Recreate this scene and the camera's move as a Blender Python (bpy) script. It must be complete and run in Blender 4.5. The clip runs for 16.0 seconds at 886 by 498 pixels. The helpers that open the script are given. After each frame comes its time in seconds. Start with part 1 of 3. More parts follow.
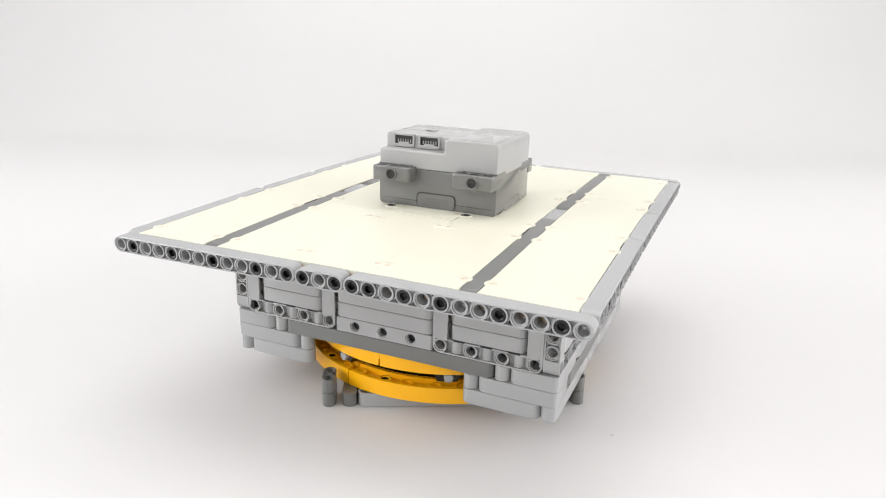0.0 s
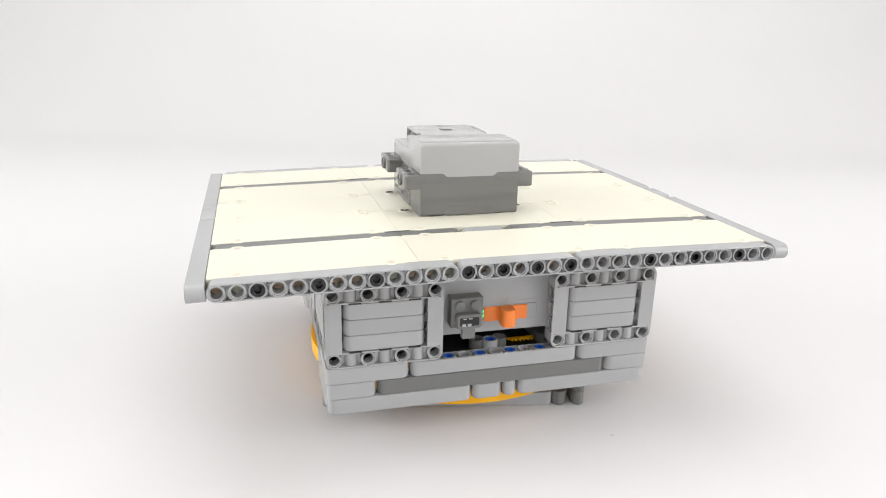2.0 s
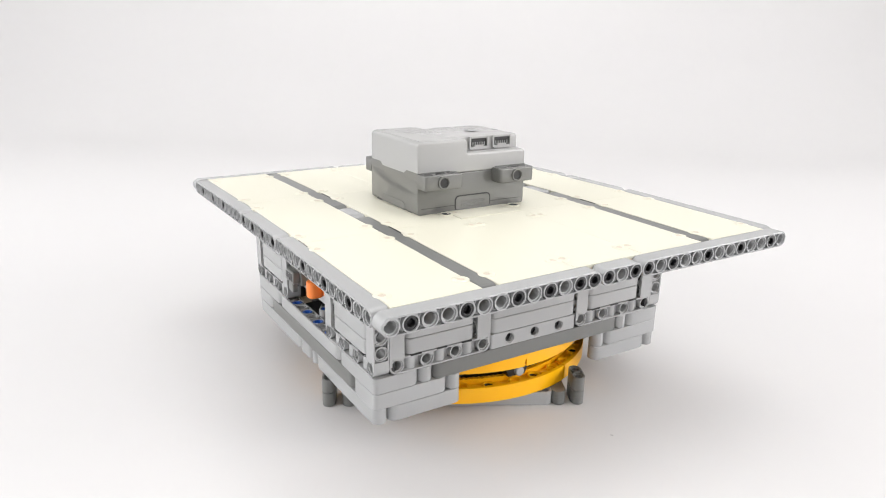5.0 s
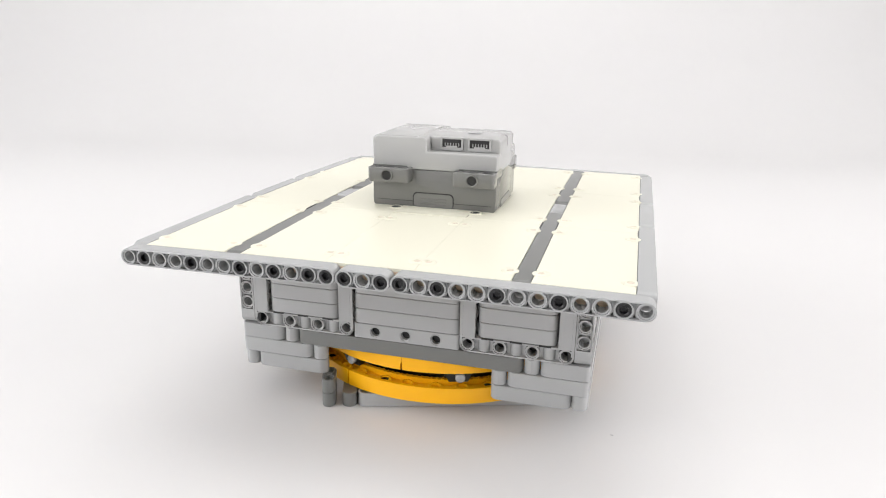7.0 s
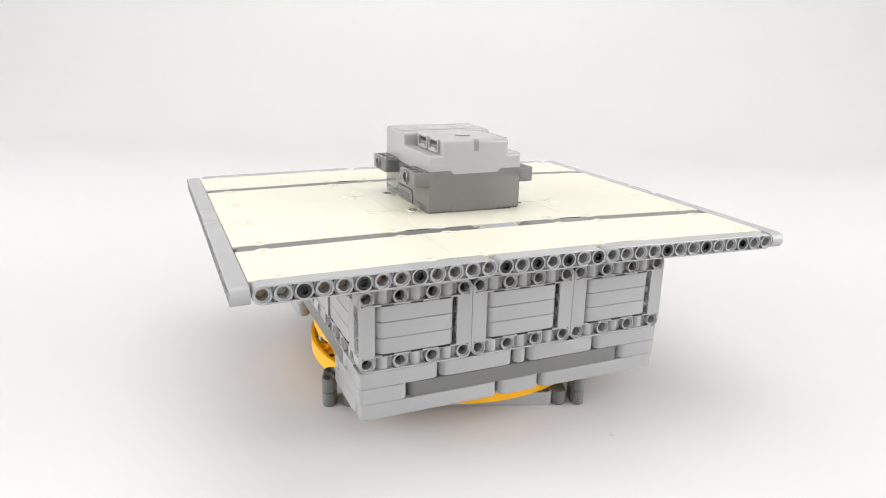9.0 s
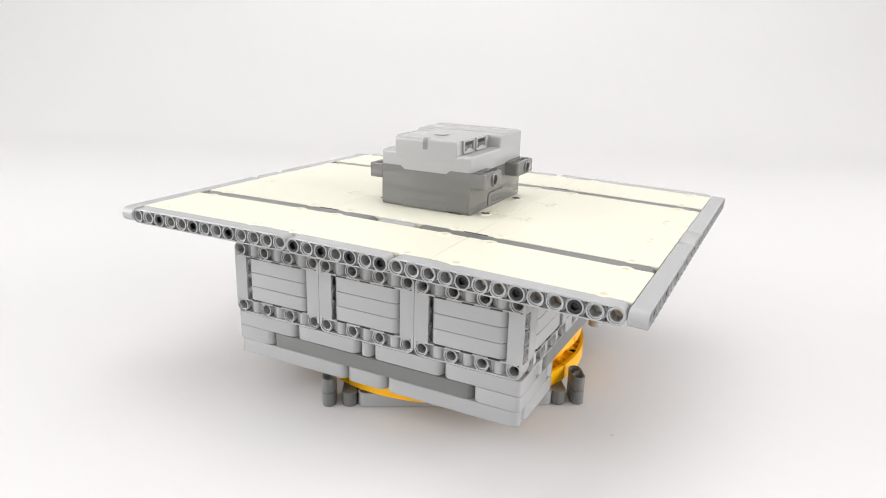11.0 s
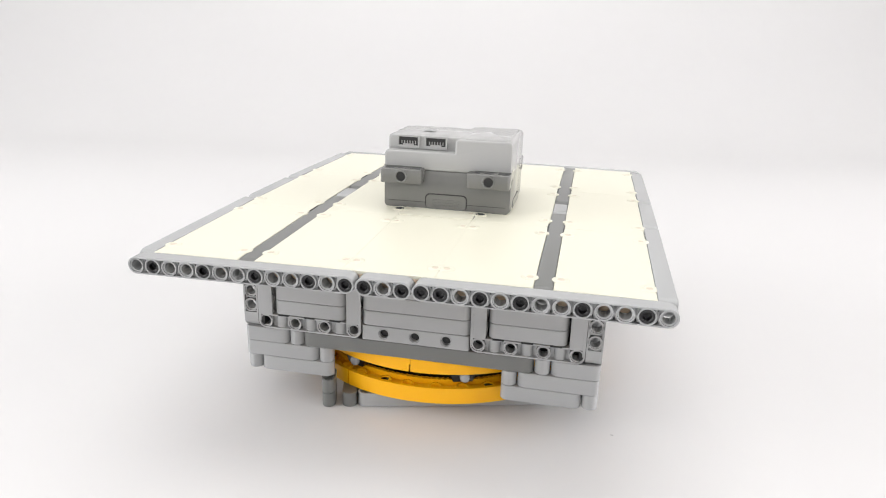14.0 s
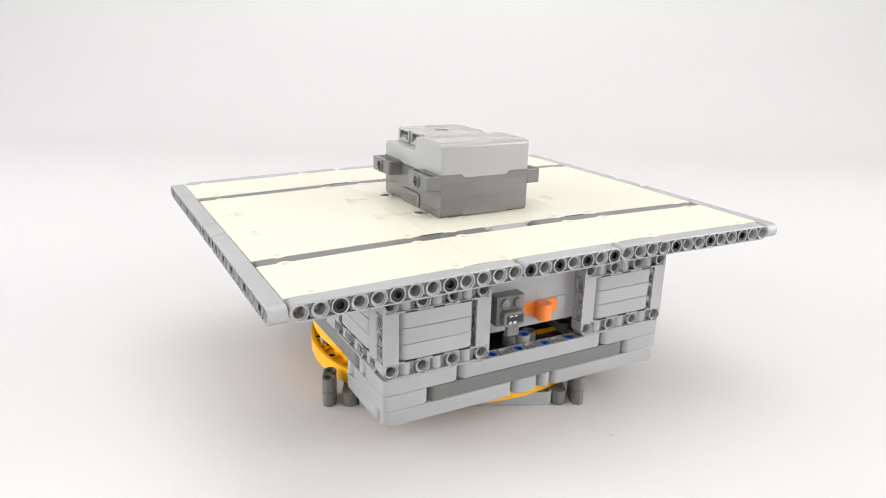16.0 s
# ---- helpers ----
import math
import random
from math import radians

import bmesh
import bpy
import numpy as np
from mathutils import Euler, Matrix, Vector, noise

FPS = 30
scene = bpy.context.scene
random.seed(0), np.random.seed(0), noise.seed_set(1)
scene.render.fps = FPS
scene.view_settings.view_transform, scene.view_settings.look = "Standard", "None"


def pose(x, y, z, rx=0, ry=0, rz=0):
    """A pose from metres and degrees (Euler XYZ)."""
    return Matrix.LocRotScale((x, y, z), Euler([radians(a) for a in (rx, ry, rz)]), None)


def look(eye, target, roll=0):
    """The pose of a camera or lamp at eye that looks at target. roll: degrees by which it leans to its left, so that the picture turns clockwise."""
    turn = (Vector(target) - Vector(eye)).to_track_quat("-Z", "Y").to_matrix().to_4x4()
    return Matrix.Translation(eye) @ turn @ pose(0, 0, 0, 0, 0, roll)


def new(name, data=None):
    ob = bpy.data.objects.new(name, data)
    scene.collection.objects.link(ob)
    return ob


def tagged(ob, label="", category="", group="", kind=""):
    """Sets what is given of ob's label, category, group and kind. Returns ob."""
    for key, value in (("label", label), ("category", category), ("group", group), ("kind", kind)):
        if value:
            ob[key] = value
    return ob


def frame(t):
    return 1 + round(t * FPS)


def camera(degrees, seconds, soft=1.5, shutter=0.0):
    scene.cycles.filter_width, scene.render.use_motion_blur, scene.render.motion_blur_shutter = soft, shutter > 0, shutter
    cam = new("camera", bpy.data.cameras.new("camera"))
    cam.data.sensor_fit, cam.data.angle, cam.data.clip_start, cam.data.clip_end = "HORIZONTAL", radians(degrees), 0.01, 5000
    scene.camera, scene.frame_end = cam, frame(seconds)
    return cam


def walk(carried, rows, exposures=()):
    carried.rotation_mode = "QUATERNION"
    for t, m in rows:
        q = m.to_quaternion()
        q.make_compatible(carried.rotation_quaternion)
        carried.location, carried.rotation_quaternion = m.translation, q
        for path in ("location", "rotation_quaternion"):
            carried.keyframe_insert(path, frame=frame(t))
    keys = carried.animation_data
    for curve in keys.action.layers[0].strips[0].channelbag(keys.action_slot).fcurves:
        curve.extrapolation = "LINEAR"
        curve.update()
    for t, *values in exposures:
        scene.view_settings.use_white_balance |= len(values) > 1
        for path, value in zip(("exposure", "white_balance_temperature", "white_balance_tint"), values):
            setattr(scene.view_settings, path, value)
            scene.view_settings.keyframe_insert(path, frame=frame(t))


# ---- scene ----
U = 0.008                 # one module of the construction set
GROUND = -11.5            # ground below the deck's row of holes, in modules


def at(x, y, z, rx=0, ry=0, rz=0):
    """A pose in modules, with heights counted from the deck's row of holes."""
    return pose(x * U, y * U, (z - GROUND) * U, rx, ry, rz)


cam = camera(64.76, 16.0, soft=1.05)
EYE_POSE = at(0, -50.37, 12.19, 90 - 17.117, 0, 0.541) @ pose(0, 0, 0, 0, 0, 1.334)
walk(cam, [(0.0, EYE_POSE), (16.0, EYE_POSE)], exposures=[(0.0, -0.07), (16.0, -0.07)])

# ---- light ----
world = bpy.data.worlds.new("studio_air")
world.use_nodes = True
world.node_tree.nodes["Background"].inputs[0].default_value = (1.0, 0.985, 0.99, 1)
world.node_tree.nodes["Background"].inputs[1].default_value = 0.35
scene.world = world


def soft_lamp(name, eye, target, sx, sy, watts, colour):
    data = bpy.data.lights.new(name, "AREA")
    data.shape, data.size, data.size_y, data.energy, data.color = "RECTANGLE", sx, sy, watts, colour
    lamp = new(name, data)
    lamp.matrix_world = look(eye, target)
    return tagged(lamp, "wide white softbox added out of view", "lamp")


# overhead and side softboxes, all out of view
soft_lamp("unseen_softbox", (0.0, 0.25, 1.5), (0, 0.05, 0), 1.4, 1.1, 10.8, (1.0, 0.99, 0.975))
soft_lamp("unseen_softbox", (-1.4, -0.32, 0.5), (0, -0.42, -0.1), 1.3, 0.8, 20.0, (0.985, 0.99, 1.0))
soft_lamp("unseen_softbox", (1.4, -0.32, 0.5), (0, -0.42, -0.1), 1.3, 0.8, 20.0, (1.0, 0.985, 0.985))
# weak fill added from the front, no such source known
soft_lamp("unseen_softbox", (0.0, -1.25, 0.75), (0, 0.3, 0.15), 1.6, 0.9, 0.8, (0.99, 0.99, 0.98))

# ---- materials ----


def plastic(name, rgb, rough=0.32, vary=0.05, scale=260.0, bump=0.02, coat=0.0):
    m = bpy.data.materials.new(name)
    m.use_nodes = True
    nt = m.node_tree
    b = nt.nodes["Principled BSDF"]
    info = nt.nodes.new("ShaderNodeObjectInfo")
    tex = nt.nodes.new("ShaderNodeTexCoord")
    coarse, fine = nt.nodes.new("ShaderNodeTexNoise"), nt.nodes.new("ShaderNodeTexNoise")
    coarse.inputs["Scale"].default_value, fine.inputs["Scale"].default_value = 35.0, scale * 4
    coarse.inputs["Detail"].default_value = 1.0
    for n in (coarse, fine):
        nt.links.new(tex.outputs["Object"], n.inputs["Vector"])
    add = nt.nodes.new("ShaderNodeMath")
    add.operation = "MULTIPLY_ADD"
    add.inputs[1].default_value = 0.5
    nt.links.new(info.outputs["Random"], add.inputs[0])
    half = nt.nodes.new("ShaderNodeMath")
    half.operation = "MULTIPLY"
    half.inputs[1].default_value = 0.5
    nt.links.new(coarse.outputs["Fac"], half.inputs[0])
    nt.links.new(half.outputs[0], add.inputs[2])
    ramp = nt.nodes.new("ShaderNodeMapRange")
    ramp.inputs["To Min"].default_value, ramp.inputs["To Max"].default_value = 1 - vary, 1 + vary
    nt.links.new(add.outputs[0], ramp.inputs["Value"])
    mix = nt.nodes.new("ShaderNodeVectorMath")
    mix.operation = "SCALE"
    mix.inputs[0].default_value = rgb
    nt.links.new(ramp.outputs[0], mix.inputs["Scale"])
    nt.links.new(mix.outputs[0], b.inputs["Base Color"])
    rr = nt.nodes.new("ShaderNodeMapRange")
    rr.inputs["To Min"].default_value, rr.inputs["To Max"].default_value = rough - 0.02, rough + 0.02
    nt.links.new(coarse.outputs["Fac"], rr.inputs["Value"])
    nt.links.new(rr.outputs[0], b.inputs["Roughness"])
    bp = nt.nodes.new("ShaderNodeBump")
    bp.inputs["Strength"].default_value, bp.inputs["Distance"].default_value = bump, 0.00005
    nt.links.new(fine.outputs["Fac"], bp.inputs["Height"])
    nt.links.new(bp.outputs[0], b.inputs["Normal"])
    b.inputs["Coat Weight"].default_value = coat
    return m


LIGHT = plastic("light_grey_plastic", (0.35, 0.355, 0.357), 0.26)
DARK = plastic("dark_grey_plastic", (0.148, 0.15, 0.145))
WHITE = plastic("white_plastic", (0.672, 0.655, 0.545), 0.36, 0.012)
# white panel's inside, its warm shaded glow put into a tan colour
INNER = plastic("panel_glow_tan", (0.72, 0.56, 0.40), 0.4, 0.02)
HOLE_SHADE = plastic("hole_shade_tan", (0.58, 0.505, 0.415), 0.35, 0.02)
YELLOW = plastic("yellow_plastic", (0.95, 0.465, 0.003), 0.33)
ORANGE = plastic("orange_plastic", (0.85, 0.22, 0.035), 0.35)
BLACK = plastic("black_plastic", (0.008, 0.008, 0.009), 0.38)
BLUE = plastic("blue_plastic", (0.015, 0.09, 0.42), 0.3)
HUBLIGHT = plastic("hub_light_grey", (0.345, 0.345, 0.34), 0.16)
HUBLIGHT.node_tree.nodes["Principled BSDF"].inputs["IOR"].default_value = 1.6
HUBDARK = plastic("hub_dark_grey", (0.135, 0.135, 0.129), 0.09)
# moulded hub case: a polished side, slightly wavy along its length
nt_hub = HUBDARK.node_tree
wave_tex, wave_map = nt_hub.nodes.new("ShaderNodeTexNoise"), nt_hub.nodes.new("ShaderNodeMapping")
wave_src, wave_bump = nt_hub.nodes.new("ShaderNodeTexCoord"), nt_hub.nodes.new("ShaderNodeBump")
wave_map.inputs["Scale"].default_value = (45, 45, 230)
wave_tex.inputs["Scale"].default_value = 1.0
wave_tex.inputs["Detail"].default_value = 1.5
wave_bump.inputs["Distance"].default_value = 0.0006
wave_bump.inputs["Strength"].default_value = 0.35
nt_hub.links.new(wave_src.outputs["Object"], wave_map.inputs["Vector"])
nt_hub.links.new(wave_map.outputs[0], wave_tex.inputs["Vector"])
nt_hub.links.new(wave_tex.outputs["Fac"], wave_bump.inputs["Height"])
nt_hub.links.new(wave_bump.outputs[0], nt_hub.nodes["Principled BSDF"].inputs["Normal"])
nt_hub.nodes["Principled BSDF"].inputs["IOR"].default_value = 1.65
SMOKY = plastic("smoky_plastic", (0.2, 0.2, 0.2), 0.15)
METAL = plastic("tinned_metal", (0.42, 0.42, 0.42), 0.25)
METAL.node_tree.nodes["Principled BSDF"].inputs["Metallic"].default_value = 1.0
PAPER = plastic("white_backdrop_paper", (0.622, 0.616, 0.618), 0.3, 0.015, 120, 0.01)
PAPER.node_tree.nodes["Principled BSDF"].inputs["Specular IOR Level"].default_value = 0.35
FABRIC = plastic("white_tent_fabric", (0.86, 0.855, 0.85), 0.8, 0.02, 120, 0.01)
GLOW = bpy.data.materials.new("green_glow")
GLOW.use_nodes = True
GLOW.node_tree.nodes["Principled BSDF"].inputs["Base Color"].default_value = (0.1, 0.8, 0.4, 1)
GLOW.node_tree.nodes["Principled BSDF"].inputs["Emission Color"].default_value = (0.03, 1.0, 0.22, 1)
GLOW.node_tree.nodes["Principled BSDF"].inputs["Emission Strength"].default_value = 3.0

# ---- mesh makers (all in modules, turned into metres by finish) ----


def finish(name, bm, mat, smooth=True):
    bmesh.ops.recalc_face_normals(bm, faces=bm.faces)
    bmesh.ops.scale(bm, vec=(U, U, U), verts=bm.verts)
    me = bpy.data.meshes.new(name)
    bm.to_mesh(me)
    bm.free()
    me.materials.append(mat)
    if smooth:
        me.polygons.foreach_set("use_smooth", [True] * len(me.polygons))
        me.set_sharp_from_angle(angle=radians(38))
    return me


def put(name, me, parent, m, label=""):
    """One mesh object under a thing or a part; m in the parent's space."""
    ob = new(name, me)
    ob.parent = parent
    ob.matrix_basis = m
    if label:
        ob["label"] = label
    return ob


def part(name, bm, mat, parent, m=None, label=""):
    return put(name, finish(name, bm, mat), parent, m or Matrix.Identity(4), label)


def loc(x, y, z, rx=0, ry=0, rz=0):
    return pose(x * U, y * U, z * U, rx, ry, rz)


def prism(bm, outline, z0, z1, bevel=0.0, seg=1):
    """An upright prism over an outline, its rims bevelled or rounded by rings of inset points."""
    pts = [Vector((x, y)) for x, y in outline]
    n = len(pts)
    area = sum(pts[i].x * pts[(i + 1) % n].y - pts[(i + 1) % n].x * pts[i].y for i in range(n))
    if area < 0:
        pts.reverse()

    def inset(d):
        out = []
        for i in range(n):
            a, b, c = pts[i - 1], pts[i], pts[(i + 1) % n]
            e, f = (b - a).normalized(), (c - b).normalized()
            na, nb = Vector((-e.y, e.x)), Vector((-f.y, f.x))
            k = na + nb
            k = k / max(0.3, k.length_squared / 2)
            out.append(b + k * d)
        return out

    rings = [(0, z0), (0, z1)]
    if bevel > 0:
        turns = [math.pi / 2 * k / seg for k in range(seg + 1)]
        low_rim = [(bevel * (1 - math.sin(a)), bevel * (1 - math.cos(a))) for a in turns]
        rings = [(d, z0 + h) for d, h in low_rim] + [(d, z1 - h) for d, h in low_rim[::-1]]
    loops = []
    for d, z in rings:
        loops.append([bm.verts.new((p.x, p.y, z)) for p in (inset(d) if d > 1e-6 else pts)])
    for lo, hi in zip(loops, loops[1:]):
        for i in range(n):
            bm.faces.new((lo[i], lo[(i + 1) % n], hi[(i + 1) % n], hi[i]))
    bm.faces.new(loops[0][::-1])
    bm.faces.new(loops[-1])


def stadium(length, r=0.49, seg=10):
    h = length / 2 - 0.5
    out = []
    for k in range(seg + 1):
        a = -math.pi / 2 + math.pi * k / seg
        out.append((h + r * math.cos(a), r * math.sin(a)))
    for k in range(seg + 1):
        a = math.pi / 2 + math.pi * k / seg
        out.append((-h + r * math.cos(a), r * math.sin(a)))
    return out


def rounded(x0, x1, y0, y1, r, seg=5):
    out = []
    for cx, cy, a0 in ((x1 - r, y1 - r, 0), (x0 + r, y1 - r, 90), (x0 + r, y0 + r, 180), (x1 - r, y0 + r, 270)):
        for k in range(seg + 1):
            a = radians(a0 + 90 * k / seg)
            out.append((cx + r * math.cos(a), cy + r * math.sin(a)))
    return out


def ring_wall(bm, cx, cy, profile, seg=20, frame_m=None):
    """A lathe round the axis z at (cx, cy): profile of (radius, z), closed."""
    loops = []
    for r, z in profile:
        row = []
        for k in range(seg):
            a = 2 * math.pi * k / seg
            v = Vector((cx + r * math.cos(a), cy + r * math.sin(a), z))
            row.append(bm.verts.new(frame_m @ v if frame_m else v))
        loops.append(row)
    for i in range(len(loops)):
        lo, hi = loops[i], loops[(i + 1) % len(loops)]
        for k in range(seg):
            bm.faces.new((lo[k], lo[(k + 1) % seg], hi[(k + 1) % seg], hi[k]))


TUBE = [(0.455, -0.485), (0.455, 0.485), (0.385, 0.485), (0.375, 0.39), (0.305, 0.38), (0.305, -0.38), (0.375, -0.39), (0.385, -0.485)]


def beam_bm(n):
    """A round-ended beam of n holes along x, the holes along z: flanges, tubes and hollow webs."""
    bm = bmesh.new()
    outer, inner = stadium(n, 0.485), stadium(n, 0.405)
    k = len(outer)
    rows = []
    for pts, z in ((outer, -0.455), (outer, 0.455), (inner, 0.485), (inner, -0.485)):
        rows.append([bm.verts.new((x, y, z)) for x, y in pts])
    # the outer wall with a slight round to its rims
    for a, b in ((0, 1), (1, 2), (2, 3), (3, 0)):
        for i in range(k):
            bm.faces.new((rows[a][i], rows[a][(i + 1) % k], rows[b][(i + 1) % k], rows[b][i]))
    for h in range(n):
        cx = h - (n - 1) / 2
        ring_wall(bm, cx, 0, TUBE)
        # web round the tube, set back from both faces
        seg = 16
        sq, ci = [], []
        for s in range(seg):
            a = 2 * math.pi * s / seg
            c, d = math.cos(a), math.sin(a)
            f = 0.42 / max(abs(c) * 0.84, abs(d))
            end = (h == 0 and c < -0.01) or (h == n - 1 and c > 0.01)
            sq.append((cx + c * (0.42 if end else f), d * (0.42 if end else f)))
            ci.append((cx + 0.44 * c, 0.44 * d))
        for z in (-0.28, 0.28):
            vs = [bm.verts.new((x, y, z)) for x, y in sq]
            vc = [bm.verts.new((x, y, z)) for x, y in ci]
            for s in range(seg):
                bm.faces.new((vs[s], vs[(s + 1) % seg], vc[(s + 1) % seg], vc[s]))
    return bm


CACHE = {}


def beam_mesh(n, mat, holes=True):
    key = (n, mat.name, holes)
    if key not in CACHE:
        if holes:
            bm = beam_bm(n)
        else:
            bm = bmesh.new()
            prism(bm, stadium(n, 0.487), -0.49, 0.49, 0.035)
        CACHE[key] = finish("beam", bm, mat)
    return CACHE[key]


def pin_mesh(mat):
    key = ("pin", mat.name)
    if key not in CACHE:
        bm = bmesh.new()
        ring_wall(bm, 0, 0, [(0.30, -0.47), (0.30, 0.395), (0.365, 0.40), (0.365, 0.44), (0.34, 0.455), (0.24, 0.455), (0.21, 0.43), (0.19, 0.2), (0.02, 0.2), (0.02, -0.47)], 18)
        for a in (0, 1):
            prism(bm, rounded(-0.2, 0.2, -0.05, 0.05, 0.02, 2) if a else rounded(-0.05, 0.05, -0.2, 0.2, 0.02, 2), 0.1, 0.24, 0)
        CACHE[key] = finish("pin", bm, mat)
    return CACHE[key]


def frame_bm():
    """A frame of seven by five modules in the xz plane, one module deep along y: x -3.5..3.5, z -2.5..2.5."""
    bm = bmesh.new()
    turn = Matrix.Rotation(radians(90), 4, "X")
    for zz in (-2, 2):
        for s in (-1, 1):
            z = zz + s * 0.445
            tmp = [(-3.0, z - 0.045), (3.0, z - 0.045), (3.0, z + 0.045), (-3.0, z + 0.045)]
            vs = [[bm.verts.new((x, y, q)) for x, q in tmp] for y in (-0.485, 0.485)]
            for i in range(4):
                bm.faces.new((vs[0][i], vs[0][(i + 1) % 4], vs[1][(i + 1) % 4], vs[1][i]))
            bm.faces.new(vs[0])
            bm.faces.new(vs[1])
        for x in (-3, -1, 1, 3):
            m = Matrix.Translation((x, 0, zz)) @ turn
            ring_wall(bm, 0, 0, TUBE, 20, m)
        for x in (-2, 0, 2):
            ring_wall(bm, x, 0, [(0.40, zz - 0.42), (0.40, zz + 0.42), (0.02, zz + 0.42), (0.02, zz - 0.42)], 16)
        # the web behind the pockets
        for x in (-2, 0, 2):
            for y in (-0.15, 0.15):
                bm.faces.new([bm.verts.new(p) for p in ((x - 0.58, y, zz - 0.42), (x + 0.58, y, zz - 0.42), (x + 0.58, y, zz + 0.42), (x - 0.58, y, zz + 0.42))])
    # posts: a core, two flanges and three tubes that look sideways
    for s in (-1, 1):
        x = 3 * s
        m = Matrix.Translation((x, 0, 0))
        lo, hi = (x - 0.3, x + 0.47) if s < 0 else (x - 0.47, x + 0.3)
        for y0, y1 in ((-0.489, -0.32), (0.32, 0.489)):
            prism(bm, [(lo, y0), (hi, y0), (hi, y1), (lo, y1)], -1.56, 1.56, 0)
        for z in (-1.5, -0.5, 0.5, 1.5):
            prism(bm, [(lo, -0.33), (hi, -0.33), (hi, 0.33), (lo, 0.33)], z - 0.06, z + 0.06, 0)
        xa, xb = (x - 0.484, x - 0.31) if s < 0 else (x + 0.31, x + 0.484)
        for z0, z1 in ((-2.0, -1.5), (1.5, 2.0)):
            prism(bm, [(xa, -0.484), (xb, -0.484), (xb, 0.484), (xa, 0.484)], z0, z1, 0)
        for y in (-0.44, 0.44):
            xa, xb = (x - 0.485, x - 0.302) if s < 0 else (x + 0.302, x + 0.485)
            yo = math.copysign(0.489, y)
            prism(bm, [(xa, yo), (xb, yo), (xb, y * 0.9), (xa, y * 0.9)], -1.56, 1.56, 0)
        for z in (-1, 0, 1):
            ring_wall(bm, 0, 0, TUBE, 20, Matrix.Translation((x, 0, z)) @ Matrix.Rotation(radians(90), 4, "Y"))
        for z in (-2, 2):   # rounded corners
            t = 2 if z > 0 else -2
            arc = []
            for k in range(9):
                a = radians(-90 + 180 * k / 8)
                arc.append(a)
            pts_o, pts_i = [], []
            a0 = {(1, 1): 0, (-1, 1): 90, (-1, -1): 180, (1, -1): 270}[(s, 1 if z > 0 else -1)]
            for k in range(9):
                a = radians(a0 + 90 * k / 8)
                pts_o.append((x + 0.485 * math.cos(a), t + 0.485 * math.sin(a)))
                pts_i.append((x + 0.40 * math.cos(a), t + 0.40 * math.sin(a)))
            ol = pts_o + pts_i[::-1]
            vs = [[bm.verts.new((px, y, pz)) for px, pz in ol] for y in (-0.485, 0.485)]
            for i in range(len(ol)):
                j = (i + 1) % len(ol)
                bm.faces.new((vs[0][i], vs[0][j], vs[1][j], vs[1][i]))
            for k in range(8):
                for q in (0, 1):
                    bm.faces.new((vs[q][k], vs[q][k + 1], vs[q][len(ol) - 2 - k], vs[q][len(ol) - 1 - k]))
    return bm


def panel_bm():
    """A smooth deck panel, eleven by five modules, with a raised collar near each corner."""
    bm = bmesh.new()
    w, v = 2.498, 2.455
    quarter = [(5.43, 0.0), (5.493, 0.06), (5.493, v - 0.1), (5.4, v), (4.35, v), (4.2, w), (0.0, w)]
    right = [(x, -y) for x, y in quarter[:0:-1]] + quarter[1:]
    outline = [(x, y) for x, y in right] + [(-x, -y) for x, y in right]
    clean = []
    for q in outline:
        if not clean or abs(q[0] - clean[-1][0]) + abs(q[1] - clean[-1][1]) > 1e-4:
            clean.append(q)
    if abs(clean[0][0] - clean[-1][0]) + abs(clean[0][1] - clean[-1][1]) < 1e-4:
        clean.pop()
    prism(bm, clean, 0.25, 0.47, 0.005)
    prism(bm, rounded(-5.4985, 5.4985, -2.4985, 2.4985, 0.03, 2), 0.3, 0.452, 0)
    for x in (-4, 4):
        for y in (-2.2, 2.2):
            ring_wall(bm, x, y, [(0.47, -0.4), (0.47, 0.475), (0.45, 0.49), (0.3, 0.49), (0.28, 0.506), (0.21, 0.506), (0.19, 0.474), (0.03, 0.474), (0.03, -0.4)], 20)
    return bm


def corner_bm(a, b):
    """An angled beam: a modules along x, b along y, the corner module at the origin."""
    bm = bmesh.new()
    r = 0.487
    pts = []
    for cx, cy, a0 in ((0, 0, 180),):
        for k in range(7):
            t = radians(a0 + 90 * k / 6)
            pts.append((-r + 0.3 + 0.3 * math.cos(t), -r + 0.3 + 0.3 * math.sin(t)))
    for k in range(9):
        t = radians(-90 + 180 * k / 8)
        pts.append((a - 1 + r * math.cos(t), r * math.sin(t)))
    pts.append((r, r))
    for k in range(9):
        t = radians(180 * k / 8)
        pts.append((r * math.cos(t), b - 1 + r * math.sin(t)))
    prism(bm, pts, -0.49, 0.49, 0.03)
    return bm


